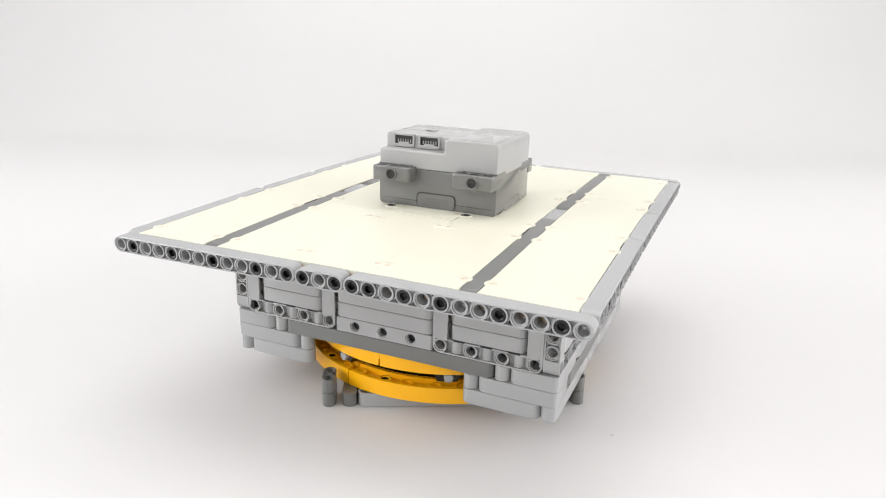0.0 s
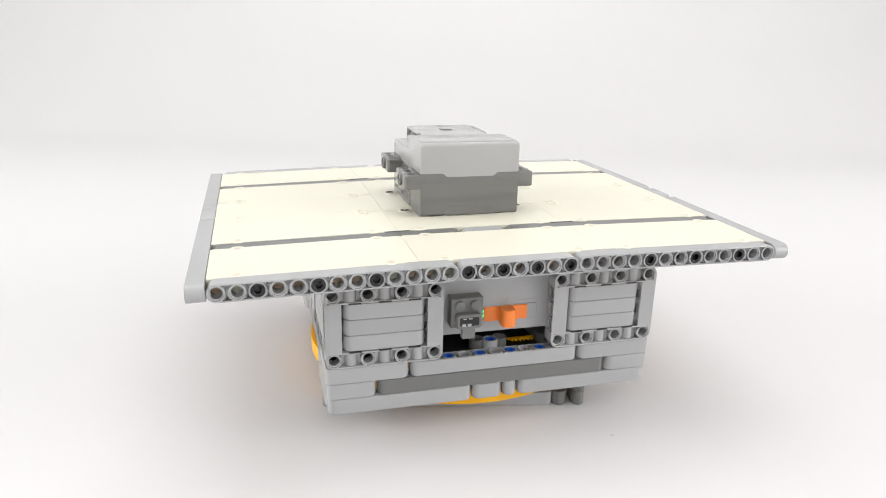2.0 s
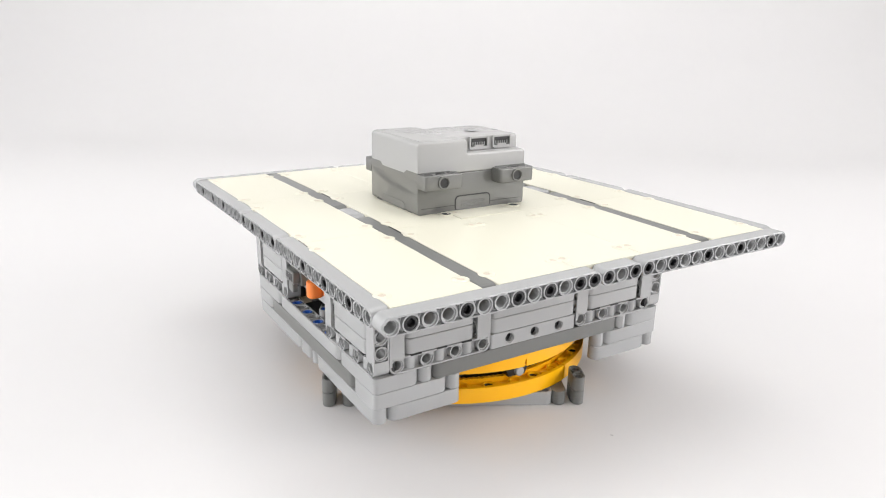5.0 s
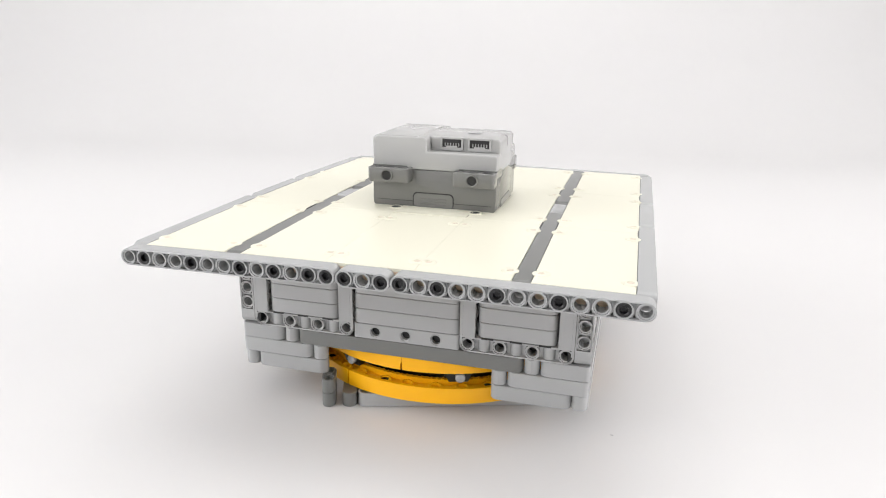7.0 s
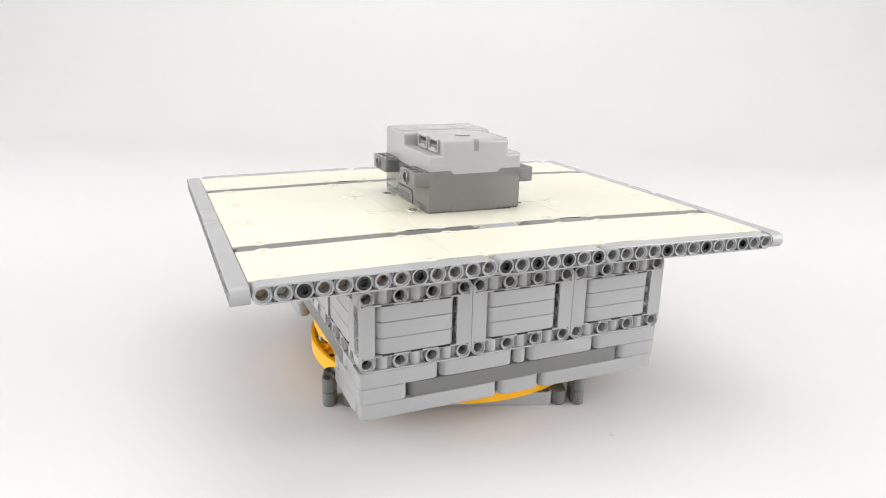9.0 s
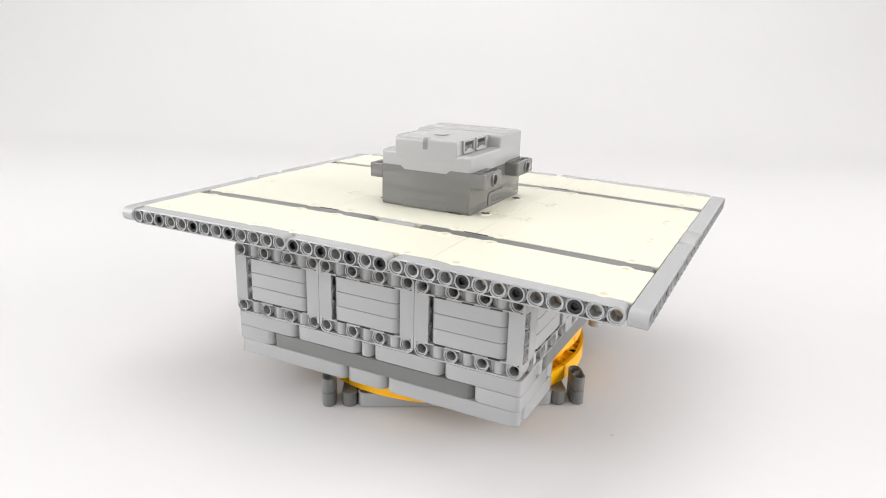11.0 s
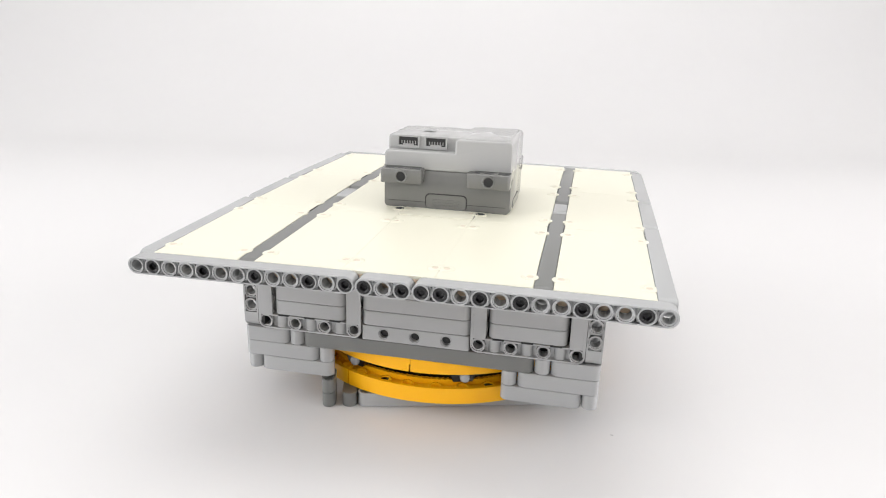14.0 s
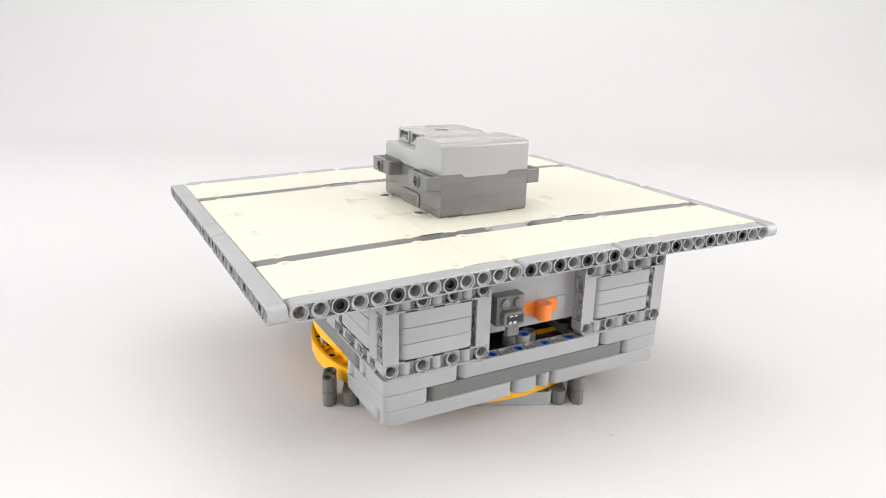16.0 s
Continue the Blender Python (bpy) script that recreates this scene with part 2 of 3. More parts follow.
def sector_bm(r0, r1, z0, z1, deg=90, seg=28, gap=0.12):
    """A quarter of a ring with bevelled rims."""
    bm = bmesh.new()
    out = []
    for k in range(seg + 1):
        a = radians(deg * k / seg)
        a = min(max(a, gap / r1 / 2), radians(deg) - gap / r1 / 2)
        out.append((r1 * math.cos(a), r1 * math.sin(a)))
    for k in range(seg + 1):
        a = radians(deg * (seg - k) / seg)
        a = min(max(a, gap / r1 / 2), radians(deg) - gap / r1 / 2)
        out.append((r0 * math.cos(a), r0 * math.sin(a)))
    pts = out
    n = len(pts)
    lo = [bm.verts.new((x, y, z0)) for x, y in pts]
    hi = [bm.verts.new((x, y, z1)) for x, y in pts]
    for i in range(n):
        j = (i + 1) % n
        bm.faces.new((lo[i], lo[j], hi[j], hi[i]))
    for k in range(seg):
        bm.faces.new((lo[k], lo[n - 1 - k], lo[n - 2 - k], lo[k + 1]))
        bm.faces.new((hi[k], hi[k + 1], hi[n - 2 - k], hi[n - 1 - k]))
    return bm


# ---- the place: a paper sweep under and behind the model, inside an unseen white tent that bounces light ----
def sweep():
    bm = bmesh.new()
    prof = [(-1.3, 0.0), (0.75, 0.0)]
    for k in range(1, 17):
        a = radians(90 * k / 16)
        prof.append((0.75 + 0.55 * math.sin(a), 0.55 - 0.55 * math.cos(a)))
    prof.append((1.3, 1.6))
    cols = 13
    rows = []
    for i in range(cols):
        x = -1.5 + 3.0 * i / (cols - 1)
        rows.append([bm.verts.new((x, y, z)) for y, z in prof])
    for a, b in zip(rows, rows[1:]):
        for j in range(len(prof) - 1):
            bm.faces.new((a[j], b[j], b[j + 1], a[j + 1]))
    me = bpy.data.meshes.new("backdrop")
    bm.to_mesh(me)
    bm.free()
    me.materials.append(PAPER)
    me.polygons.foreach_set("use_smooth", [True] * len(me.polygons))
    return tagged(new("backdrop", me), "seamless white paper sweep under and behind the model", "backdrop", kind="structure")


def slab(name, x0, x1, y0, y1, z0, z1, label):
    bm = bmesh.new()
    bmesh.ops.create_cube(bm, size=1)
    for v in bm.verts:
        v.co = Vector(((x0 + x1) / 2 + v.co.x * (x1 - x0), (y0 + y1) / 2 + v.co.y * (y1 - y0), (z0 + z1) / 2 + v.co.z * (z1 - z0)))
    me = bpy.data.meshes.new(name)
    bm.to_mesh(me)
    bm.free()
    me.materials.append(FABRIC)
    return tagged(new(name, me), label, "tent wall", kind="structure")


sweep()
slab("wall_west", -1.56, -1.52, -1.35, 1.35, -0.02, 1.62, "plain white tent side, unseen, bounces light")
slab("wall_east", 1.52, 1.56, -1.35, 1.35, -0.02, 1.62, "plain white tent side, unseen, bounces light")
# front sheet is added only to throw light back on the model
slab("wall_south", -1.5, 1.5, -1.36, -1.32, -0.02, 1.62, "plain white front sheet, unseen, added to bounce light")
slab("ceiling", -1.58, 1.58, -1.38, 1.38, 1.63, 1.67, "plain white tent roof, unseen, bounces light")


# ---- the standing base ----
base = new("turntable_base")
base.matrix_world = at(0, 0, GROUND, 0, 0, 4.2)
tagged(base, "standing grey base of brick-built turntable with yellow rack ring", "turntable base")


def merged(bm, other):
    me = bpy.data.meshes.new("tmp")
    other.to_mesh(me)
    other.free()
    bm.from_mesh(me)
    bpy.data.meshes.remove(me)


def base_parts():
    flat = beam_mesh(13, LIGHT)
    slim = Matrix.Diagonal((1, 0.9, 1, 1))
    for s in (-1, 1):
        put("beam", flat, base, loc(0.05, 8.5 * s, 0.5), "light grey thirteen-hole beam lying flat")
        for x in (-8.36, 8.3):
            for k in (0, 1):
                put("leg_beam", beam_mesh(2, DARK), base, loc(x, 8.0 * s, 0.5 + k, 0, 0, 90) @ slim, "dark grey foot beam")
        for x in (-7.0, 7.0):
            put("beam", beam_mesh(5, DARK, False), base, loc(x, 6.5 * s, 0.5, 0, 0, 90), "dark grey beam")
    for y in (-5, 5):
        put("beam", beam_mesh(15, DARK), base, loc(0, y, 0.5), "dark grey beam")
    # the lower ring: floor, outer rim, collars, toothed inner wall
    quarter = sector_bm(9.86, 10.2, 0.01, 0.66)
    merged(quarter, sector_bm(10.2, 10.45, 0, 1.06))
    merged(quarter, sector_bm(9.1, 9.4, 0, 1.16))
    merged(quarter, sector_bm(9.4, 9.86, 0.01, 0.82))
    for d in (4, 15, 24, 35, 45, 55, 66, 75, 86):
        a = radians(d)
        ring_wall(quarter, 9.95 * math.cos(a), 9.95 * math.sin(a), [(0.45, 0.5), (0.45, 1.03), (0.33, 1.03), (0.31, 0.68), (0.02, 0.68), (0.02, 0.5)], 14)
    for d in (9.5, 29.5, 40, 50, 60.5, 80.5):
        a = radians(d)
        ring_wall(quarter, 10.05 * math.cos(a), 10.05 * math.sin(a), [(0.3, 0.5), (0.3, 0.92), (0.22, 0.97), (0.02, 0.97), (0.02, 0.5)], 10)
    me = finish("ring_segment", quarter, YELLOW)
    teeth = bmesh.new()
    for k in range(42):
        a = radians(1.0 + 90 * k / 42)
        w = 0.12
        ca, sa = math.cos(a), math.sin(a)

        def at_ring(r, t, z):
            return teeth.verts.new((r * ca - t * sa, r * sa + t * ca, z))
        q = [at_ring(9.12, -w, 1.1), at_ring(9.12, w, 1.1), at_ring(9.12, w * 0.35, 1.21), at_ring(9.12, -w * 0.35, 1.21)]
        o = [at_ring(9.4, -w, 1.1), at_ring(9.4, w, 1.1), at_ring(9.4, w * 0.35, 1.21), at_ring(9.4, -w * 0.35, 1.21)]
        teeth.faces.new(o)
        teeth.faces.new(q[::-1])
        for i in range(4):
            j = (i + 1) % 4
            teeth.faces.new((q[i], q[j], o[j], o[i]))
    tm = finish("teeth", teeth, YELLOW)
    for q in range(4):
        seg = put("ring_segment", me, base, loc(0, 0, 1.0, 0, 0, 90 * q - 43), "yellow curved rack segment")
        tagged(put("teeth", tm, seg, Matrix.Identity(4), "fine yellow rack teeth"), kind="stuff")
        for d in (15, 55, 75):
            a = radians(d)
            put("pin", pin_mesh(BLACK), seg, loc(9.95 * math.cos(a), 9.95 * math.sin(a), 0.46), "black pin")


base_parts()

# ---- the turning model ----
model = tagged(new("rotating_platform"), "brick-built square white deck on grey box turning on ring", "turntable")
SURF = (0.12, 0.0, 0.117, -0.072, -0.165, -0.044)


def deck(x, y, z=0.0, rz=0.0, rx=0.0):
    """A place on the deck, which sags a little towards its rims."""
    a, b = x / 15, y / 15
    c = SURF
    h = c[0] + c[1] * a + c[2] * b + c[3] * a * a + c[4] * b * b + c[5] * a * b
    gx = (c[1] + 2 * c[3] * a + c[5] * b) / 15
    gy = (c[2] + 2 * c[4] * b + c[5] * a) / 15
    return loc(x, y, z + h) @ Matrix.Rotation(math.atan(gy), 4, "X") @ Matrix.Rotation(-math.atan(gx), 4, "Y") @ pose(0, 0, 0, rx, 0, rz)


def rim_beam(n, x, y, rz, first, black, run):
    ob = put("edge_beam", beam_mesh(n, LIGHT), model, deck(x, y, 0, rz, 0) @ pose(0, 0, 0, 90, 0, 0), "light grey edge beam with side holes")
    for i in range(n):
        if first + i in black:
            put("pin", pin_mesh(BLACK), ob, loc(i - (n - 1) / 2, 0, 0), "black pin in the hole")
    return ob


def deck_parts():
    pb = {1, 4, 7, 9, 11, 12, 13, 15, 16, 18, 21, 24, 27}
    pa = {1, 4, 7, 10, 12, 13, 15, 16, 17, 19, 21, 24, 27}
    pc = {2, 5, 8, 13, 15, 17, 19, 24, 27, 30}
    for n, c, first in ((13, -8, 0), (3, 0, 13), (13, 8, 16)):
        rim_beam(n, c, -17, 0, first, pa, 0)
        rim_beam(n, -c, 17, 180, first, pb, 0)
    for n, c, first in ((13, -10, 0), (7, 0, 13), (13, 10, 20)):
        rim_beam(n, 14, c, 90, first, pc, 0)
        rim_beam(n, -14, -c, 270, first, pc, 0)
    panel = finish("deck_panel", panel_bm(), WHITE)
    # tan core seen in holes and gaps, coloured for light inside the panel
    bm = bmesh.new()
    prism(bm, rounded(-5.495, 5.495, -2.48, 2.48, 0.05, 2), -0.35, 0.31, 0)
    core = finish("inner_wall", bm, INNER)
    # tan discs: the shade in the panels' shallow holes, put into colour
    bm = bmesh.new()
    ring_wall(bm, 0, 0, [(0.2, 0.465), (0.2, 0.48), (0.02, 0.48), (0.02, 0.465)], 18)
    eye = finish("hole", bm, HOLE_SHADE)
    for x in (-11, -5, 0, 5, 11):
        for y in (-11, 0, 11):
            ob = put("deck_panel", panel, model, deck(x, y, 0.03 if x == 0 and y == 0 else 0.0, 90), "glossy white deck panel")
            put("inner_wall", core, ob, Matrix.Identity(4), "inner wall of the panel, tan for the light shining through")
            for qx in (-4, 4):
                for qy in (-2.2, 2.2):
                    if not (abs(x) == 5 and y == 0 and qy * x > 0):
                        put("hole", eye, ob, loc(qx, qy, 0), "tan disc coloured as the shallow hole's shade")
            if abs(x) == 5 and y == 0:
                for q in (-4, 4):
                    bm = bmesh.new()
                    side = 2.2 if x > 0 else -2.2
                    ring_wall(bm, 0, 0, [(0.325, 0.46), (0.325, 0.52), (0.3, 0.53), (0.21, 0.53), (0.19, 0.49), (0.02, 0.5), (0.02, 0.46)], 18)
                    part("pin", bm, BLACK, ob, loc(q, side, 0.0), "black pin in the panel's hole")
                    bm = bmesh.new()
                    ring_wall(bm, 0, 0, [(0.47, 0.46), (0.47, 0.52), (0.44, 0.54), (0.36, 0.54), (0.33, 0.52), (0.33, 0.46)], 22)
                    part("collar", bm, WHITE, ob, loc(q, side, 0.0), "raised white collar")
    for s in (-1, 1):
        for n, y, mat in ((15, -9, DARK), (3, 0, LIGHT), (15, 9, DARK)):
            put("strip_beam", beam_mesh(n, mat), model, deck(8 * s, y, -0.04, 90) @ pose(0, 0, 0, 90, 0, 0), "grey beam between white panels")
        # black strips laid in as the shade of the gaps beside the panels
        for y in (-5.5, 5.5):
            for d in (-1, 1):
                bm = bmesh.new()
                prism(bm, [(-0.11, -0.8), (0.11, -0.8), (0.11, 0.8), (-0.11, 0.8)], 0.2, 0.478, 0.01)
                part("pin_head", bm, BLACK, model, deck(8 * s + 0.58 * d, y), "black strip for the shaded gap by the strip beam")
            bm = bmesh.new()
            prism(bm, [(-0.08, -0.7), (0.08, -0.7), (0.08, 0.7), (-0.08, 0.7)], 0.2, 0.478, 0.01)
            part("pin_head", bm, BLACK, model, deck(13.44 * s, y), "black strip for the shaded gap by the edge beam")
    for x in (-2.5, 2.5):
        for y in (-4.95, 4.95):
            bm = bmesh.new()
            prism(bm, rounded(-0.03, 0.03, -0.5, 0.5, 0.02, 2), 0.3, 0.4765, 0)
            part("joint", bm, BLACK, model, deck(x, y), "short dark joint between panels")
    # layer that carries the deck on the box
    for y in (-10, 10):
        put("beam", beam_mesh(21, LIGHT, False), model, loc(0, y, -1), "light grey beam under the deck")
    for x in (-11, 11):
        put("beam", beam_mesh(21, LIGHT, False), model, loc(x, 0, -1, 0, 0, 90), "light grey beam under the deck")
    for y in (-5, 0, 5):
        put("beam", beam_mesh(21, DARK, False), model, loc(0, y, -1), "dark grey beam under the deck")


def framed(x, y, rz):
    f = put("frame", CACHE["frame"], model, loc(x, y, -4, 0, 0, rz), "light grey seven by five frame")
    for z in (-1, 0, 1):
        put("infill_beam", beam_mesh(5, LIGHT, False), f, loc(0, 0.03, z * 0.985) @ Matrix.Diagonal((0.972, 1, 0.985, 1)), "plain light grey beam")
    # black sheet added behind the frame in place of the shade inside
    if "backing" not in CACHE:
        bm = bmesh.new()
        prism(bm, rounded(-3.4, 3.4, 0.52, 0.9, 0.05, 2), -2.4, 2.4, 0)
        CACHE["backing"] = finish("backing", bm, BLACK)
    # flush black strips, coloured as the shade in the frame's narrow slots
    if "slot" not in CACHE:
        bm = bmesh.new()
        prism(bm, [(-0.37, -0.486), (0.37, -0.486), (0.37, 0.3), (-0.37, 0.3)], -0.05, 0.05, 0)
        CACHE["slot"] = finish("slot", bm, BLACK)
    for z in (-1.515, 1.515):
        for x in (-1.75, 0.0, 1.75):
            put("slot", CACHE["slot"], f, loc(x, 0, z), "narrow black strip for the slot's shade")
    put("backing", CACHE["backing"], f, Matrix.Identity(4), "black sheet in place of the shade inside")


def box_parts():
    CACHE["frame"] = finish("frame", frame_bm(), LIGHT)
    for x in (-7, 7):
        framed(x, -10, 0)
        framed(x, 10, 180)
    for y in (-7, 7):
        framed(11, y, 90)
    for y in (-7, 0, 7):
        framed(-11, y, 270)
    for s in (-1, 1):
        for z in (-2, -3, -4, -5):
            put("infill_beam", beam_mesh(7, LIGHT, False), model, loc(0, 10 * s, z), "plain light grey beam")
        bm = bmesh.new()
        prism(bm, rounded(-3.47, 3.47, -0.1, 0.487, 0.2, 4), -0.49, 0.49, 0.035)
        turn = Matrix.Rotation(radians(90), 4, "X")
        edge = 0.455
        for x in (-2, 0, 2):
            seg = 24
            sq, ci = [], []
            for k in range(seg):
                a = 2 * math.pi * k / seg
                c, d = math.cos(a), math.sin(a)
                f = edge / max(abs(c), abs(d))
                sq.append(bm.verts.new((x + c * f, -0.487, d * f)))
                ci.append(bm.verts.new((x + 0.35 * c, -0.487, 0.35 * d)))
            for k in range(seg):
                bm.faces.new((sq[k], sq[(k + 1) % seg], ci[(k + 1) % seg], ci[k]))
            ring_wall(bm, 0, 0, [(0.38, 0.47), (0.38, 0.505), (0.35, 0.505), (0.34, 0.44), (0.29, 0.43), (0.29, 0.12), (0.38, 0.12)], 24, Matrix.Translation((x, 0, 0)) @ turn)
        for x0, x1 in ((-3.27, -2.455), (-1.545, -0.455), (0.455, 1.545), (2.455, 3.27)):
            prism(bm, [(x0, -0.487), (x1, -0.487), (x1, -0.1), (x0, -0.1)], -edge, edge, 0)
        for z0, z1 in ((-0.487, -edge), (edge, 0.487)):
            prism(bm, [(-3.27, -0.475), (3.27, -0.475), (3.27, -0.09), (-3.27, -0.09)], z0, z1, 0)
        for e in (-1, 1):
            prism(bm, [(e * 3.26, -0.487)] + [(e * (3.27 + 0.2 * math.sin(radians(15 * k))), -0.287 - 0.2 * math.cos(radians(15 * k))) for k in range(7)] + [(e * 3.47, -0.09), (e * 3.26, -0.09)], -0.487, 0.487, 0)
        ob = part("holed_beam", bm, LIGHT, model, loc(0, 10 * s, -6, 0, 0, 0 if s < 0 else 180), "light grey beam with three side holes")
        # black disc closes each bore, its colour in place of shade
        for x in (-2, 0, 2):
            bm = bmesh.new()
            ring_wall(bm, 0, 0, [(0.3, 0.0), (0.3, 0.02), (0.01, 0.02), (0.01, 0.0)], 20)
            part("bore", bm, BLACK, ob, loc(x, -0.13, 0, 90), "black disc for the shade deep in the bore")
    # lower courses of the two long sides
    def course(x, z, spans):
        for a, b, mat, holes in spans:
            put("course_beam", beam_mesh(b - a, mat, holes), model, loc(x, (a + b) / 2 - 0.5, z, 0, 0, 90) @ Matrix.Diagonal(((b - a - 0.07) / (b - a), 1, 1, 1)), "dark grey beam" if mat is DARK else "light grey beam")

    course(11, -7, [(-5, 6, LIGHT, True)])
    course(11, -8, [(-7, 8, DARK, False)])
    course(11, -9, [(-10, -1, LIGHT, False), (-1, 1, LIGHT, False), (1, 2, LIGHT, False), (2, 11, LIGHT, False)])
    course(-11, -7, [(-5, 0, LIGHT, False), (0, 1, LIGHT, False), (1, 6, LIGHT, False)])
    course(-11, -8, [(-7, 8, DARK, False)])
    course(-11, -9, [(-10, -1, LIGHT, False), (-1, 2, LIGHT, False), (2, 11, LIGHT, False)])
    l1, l2 = finish("corner_beam", corner_bm(3, 5), LIGHT), finish("corner_beam", corner_bm(5, 3), LIGHT)
    l1m, l2m = finish("corner_beam", corner_bm(5, 3), LIGHT), finish("corner_beam", corner_bm(3, 5), LIGHT)
    for cx, cy, rz, a, b in ((-11, -10, 0, l1, l2), (11, -10, 90, l1m, l2m), (11, 10, 180, l1, l2), (-11, 10, 270, l1m, l2m)):
        put("corner_beam", a, model, loc(cx, cy, -7, 0, 0, rz), "light grey angled beam")
        put("corner_beam", b, model, loc(cx, cy, -8, 0, 0, rz), "light grey angled beam")
    for s in (-1, 1):
        put("course_beam", beam_mesh(15, DARK, False), model, loc(0, 10 * s, -7), "dark grey beam")
        for x in (-8, 8):
            put("course_beam", beam_mesh(1, LIGHT, False), model, loc(x, 10 * s, -7), "light grey spacer")
        for x in (-6, 6):
            put("course_beam", beam_mesh(1, LIGHT, False), model, loc(x, 10 * s, -8), "light grey spacer")
        for x in (-8, 8):
            put("course_beam", beam_mesh(5, LIGHT, False), model, loc(x, 10 * s, -9), "light grey beam")
    # inner structure that closes the box
    for y in (-8, -4, 4, 8):
        put("inner_beam", beam_mesh(19, DARK, False), model, loc(0, y, -6.9), "dark grey beam inside")
    # upper ring and the rollers that carry it
    quarter = sector_bm(9.95, 10.25, 0, 1.0)
    merged(quarter, sector_bm(9.1, 9.95, 0.45, 0.9))
    for d, w in ((88.2, 0.35), (45, 0.2)):
        a = radians(d)
        prism(quarter, [(10.26 * math.cos(a + t / 10) , 10.26 * math.sin(a + t / 10)) for t in (-w, w)] + [(10.1 * math.cos(a + t / 10), 10.1 * math.sin(a + t / 10)) for t in (w, -w)], 0.5, 0.95, 0)
    me = finish("ring_segment", quarter, YELLOW)
    for q in range(4):
        put("ring_segment", me, model, loc(0, 0, -8.5, 0, 0, 90 * q - 92), "yellow curved rack segment")


cage = tagged(new("roller_cage"), "black roller cage between the two yellow rings", "roller cage")


def cage_parts():
    bm = bmesh.new()
    ring_wall(bm, 0, 0, [(8.75, -9.2), (8.75, -8.75), (9.0, -8.75), (9.0, -9.2)], 96)
    part("cage_ring", bm, BLACK, cage)
    for q in range(8):
        bm = bmesh.new()
        prism(bm, [(-1.0, 0.32), (-0.62, -0.36), (0.62, -0.36), (1.0, 0.32)], -0.3, 0.3, 0.06)
        block = part("roller_block", bm, BLACK, cage, loc(0, 0, -8.9, 0, 0, 45 * q) @ loc(0, -9.55, 0, 90), "black block that holds a roller")
        bm = bmesh.new()
        ring_wall(bm, 0, 0, [(0.33, -0.1), (0.33, 0.2), (0.26, 0.28), (0.02, 0.3), (0.02, -0.1)], 16)
        part("roller", bm, LIGHT, block, loc(0.1, 0.02, 0.3), "light grey roller")


def power_box():
    """The battery box in the open bay: switch, lamp and plug."""
    bm = bmesh.new()
    prism(bm, rounded(-3.8, 3.6, -2.195, 2.0, 0.12, 4), -5.42, -1.55, 0.06)
    ob = part("battery_box", bm, LIGHT, model, loc(8.3, 0.1, 0, 0, 0, 90), "light grey battery box with orange switch")
    y = -2.2
    bm = bmesh.new()
    prism(bm, rounded(-1.55, 2.1, -0.52, 0.52, 0.14, 4), 0, 0.05, 0.02)
    prism(bm, rounded(-1.48, 2.03, -0.45, 0.45, 0.12, 4), 0.05, 0.053, 0)
    part("switch_track", bm, LIGHT, ob, loc(0.6, y, -4.2, 90), "light grey recessed switch track")
    bm = bmesh.new()
    prism(bm, rounded(-1.42, 1.42, -0.47, 0.47, 0.08, 3), 0, 0.14, 0.03)
    sw = part("switch", bm, ORANGE, ob, loc(0.62, y, -4.2, 90), "orange slide switch")
    bm = bmesh.new()
    prism(bm, rounded(-0.45, 0.45, -0.95, 0.1, 0.36, 6), -0.62, 0.5, 0.05)
    part("switch_grip", bm, ORANGE, sw, loc(-0.02, 0.0, 0.12, -90), "orange grip")
    bm = bmesh.new()
    prism(bm, rounded(-0.12, 0.12, 0.02, 0.25, 0.08, 3), 0, 0.06, 0.02)
    prism(bm, rounded(-0.12, 0.12, -0.25, -0.02, 0.08, 3), 0, 0.06, 0.02)
    part("indicator_lamp", bm, GLOW, ob, loc(-0.9, y, -4.15, 90), "glowing green indicator lamp")
    bm = bmesh.new()
    for x, d in ((-0.35, -1), (2.25, 1)):
        prism(bm, [(x - 0.45, 0.66), (x + 0.45, 0.66), (x + 0.45, 0.71), (x - 0.45, 0.71)], 0, 0.012, 0)
        prism(bm, [(x + 0.45 * d, 0.58), (x + 0.75 * d, 0.68), (x + 0.45 * d, 0.8)], 0, 0.012, 0)
    for x in (0.62, 1.0):
        prism(bm, [(x - 0.03, 0.6), (x + 0.03, 0.6), (x + 0.03, 0.95), (x - 0.03, 0.95)], 0, 0.012, 0)
    part("embossed_marks", bm, LIGHT, ob, loc(-0.2, y, -4.15, 90), "raised arrow marks")
    bm = bmesh.new()
    prism(bm, rounded(-1.0, 1.0, -0.85, 0.0, 0.06, 3), -4.6, -2.72, 0.04)
    plug = part("plug", bm, DARK, ob, loc(-2.1, y, 0), "dark grey cable plug with two studs")
    for x in (-0.48, 0.48):
        bm = bmesh.new()
        ring_wall(bm, 0, 0, [(0.3, 0), (0.3, 0.18), (0.26, 0.21), (0.02, 0.21), (0.02, 0)], 16)
        part("stud", bm, DARK, plug, loc(x, -0.85, -3.17, 90))
    bm = bmesh.new()
    prism(bm, rounded(-0.78, 0.78, -0.45, 0.45, 0.2, 4), 0, 0.5, 0.06)
    prism(bm, rounded(-0.42, 0.42, -1.15, -0.3, 0.1, 3), 0.05, 0.42, 0.05)
    lead = part("connector", bm, DARK, plug, loc(0.0, -0.85, -4.05, 90), "dark grey connector end")
    bm = bmesh.new()
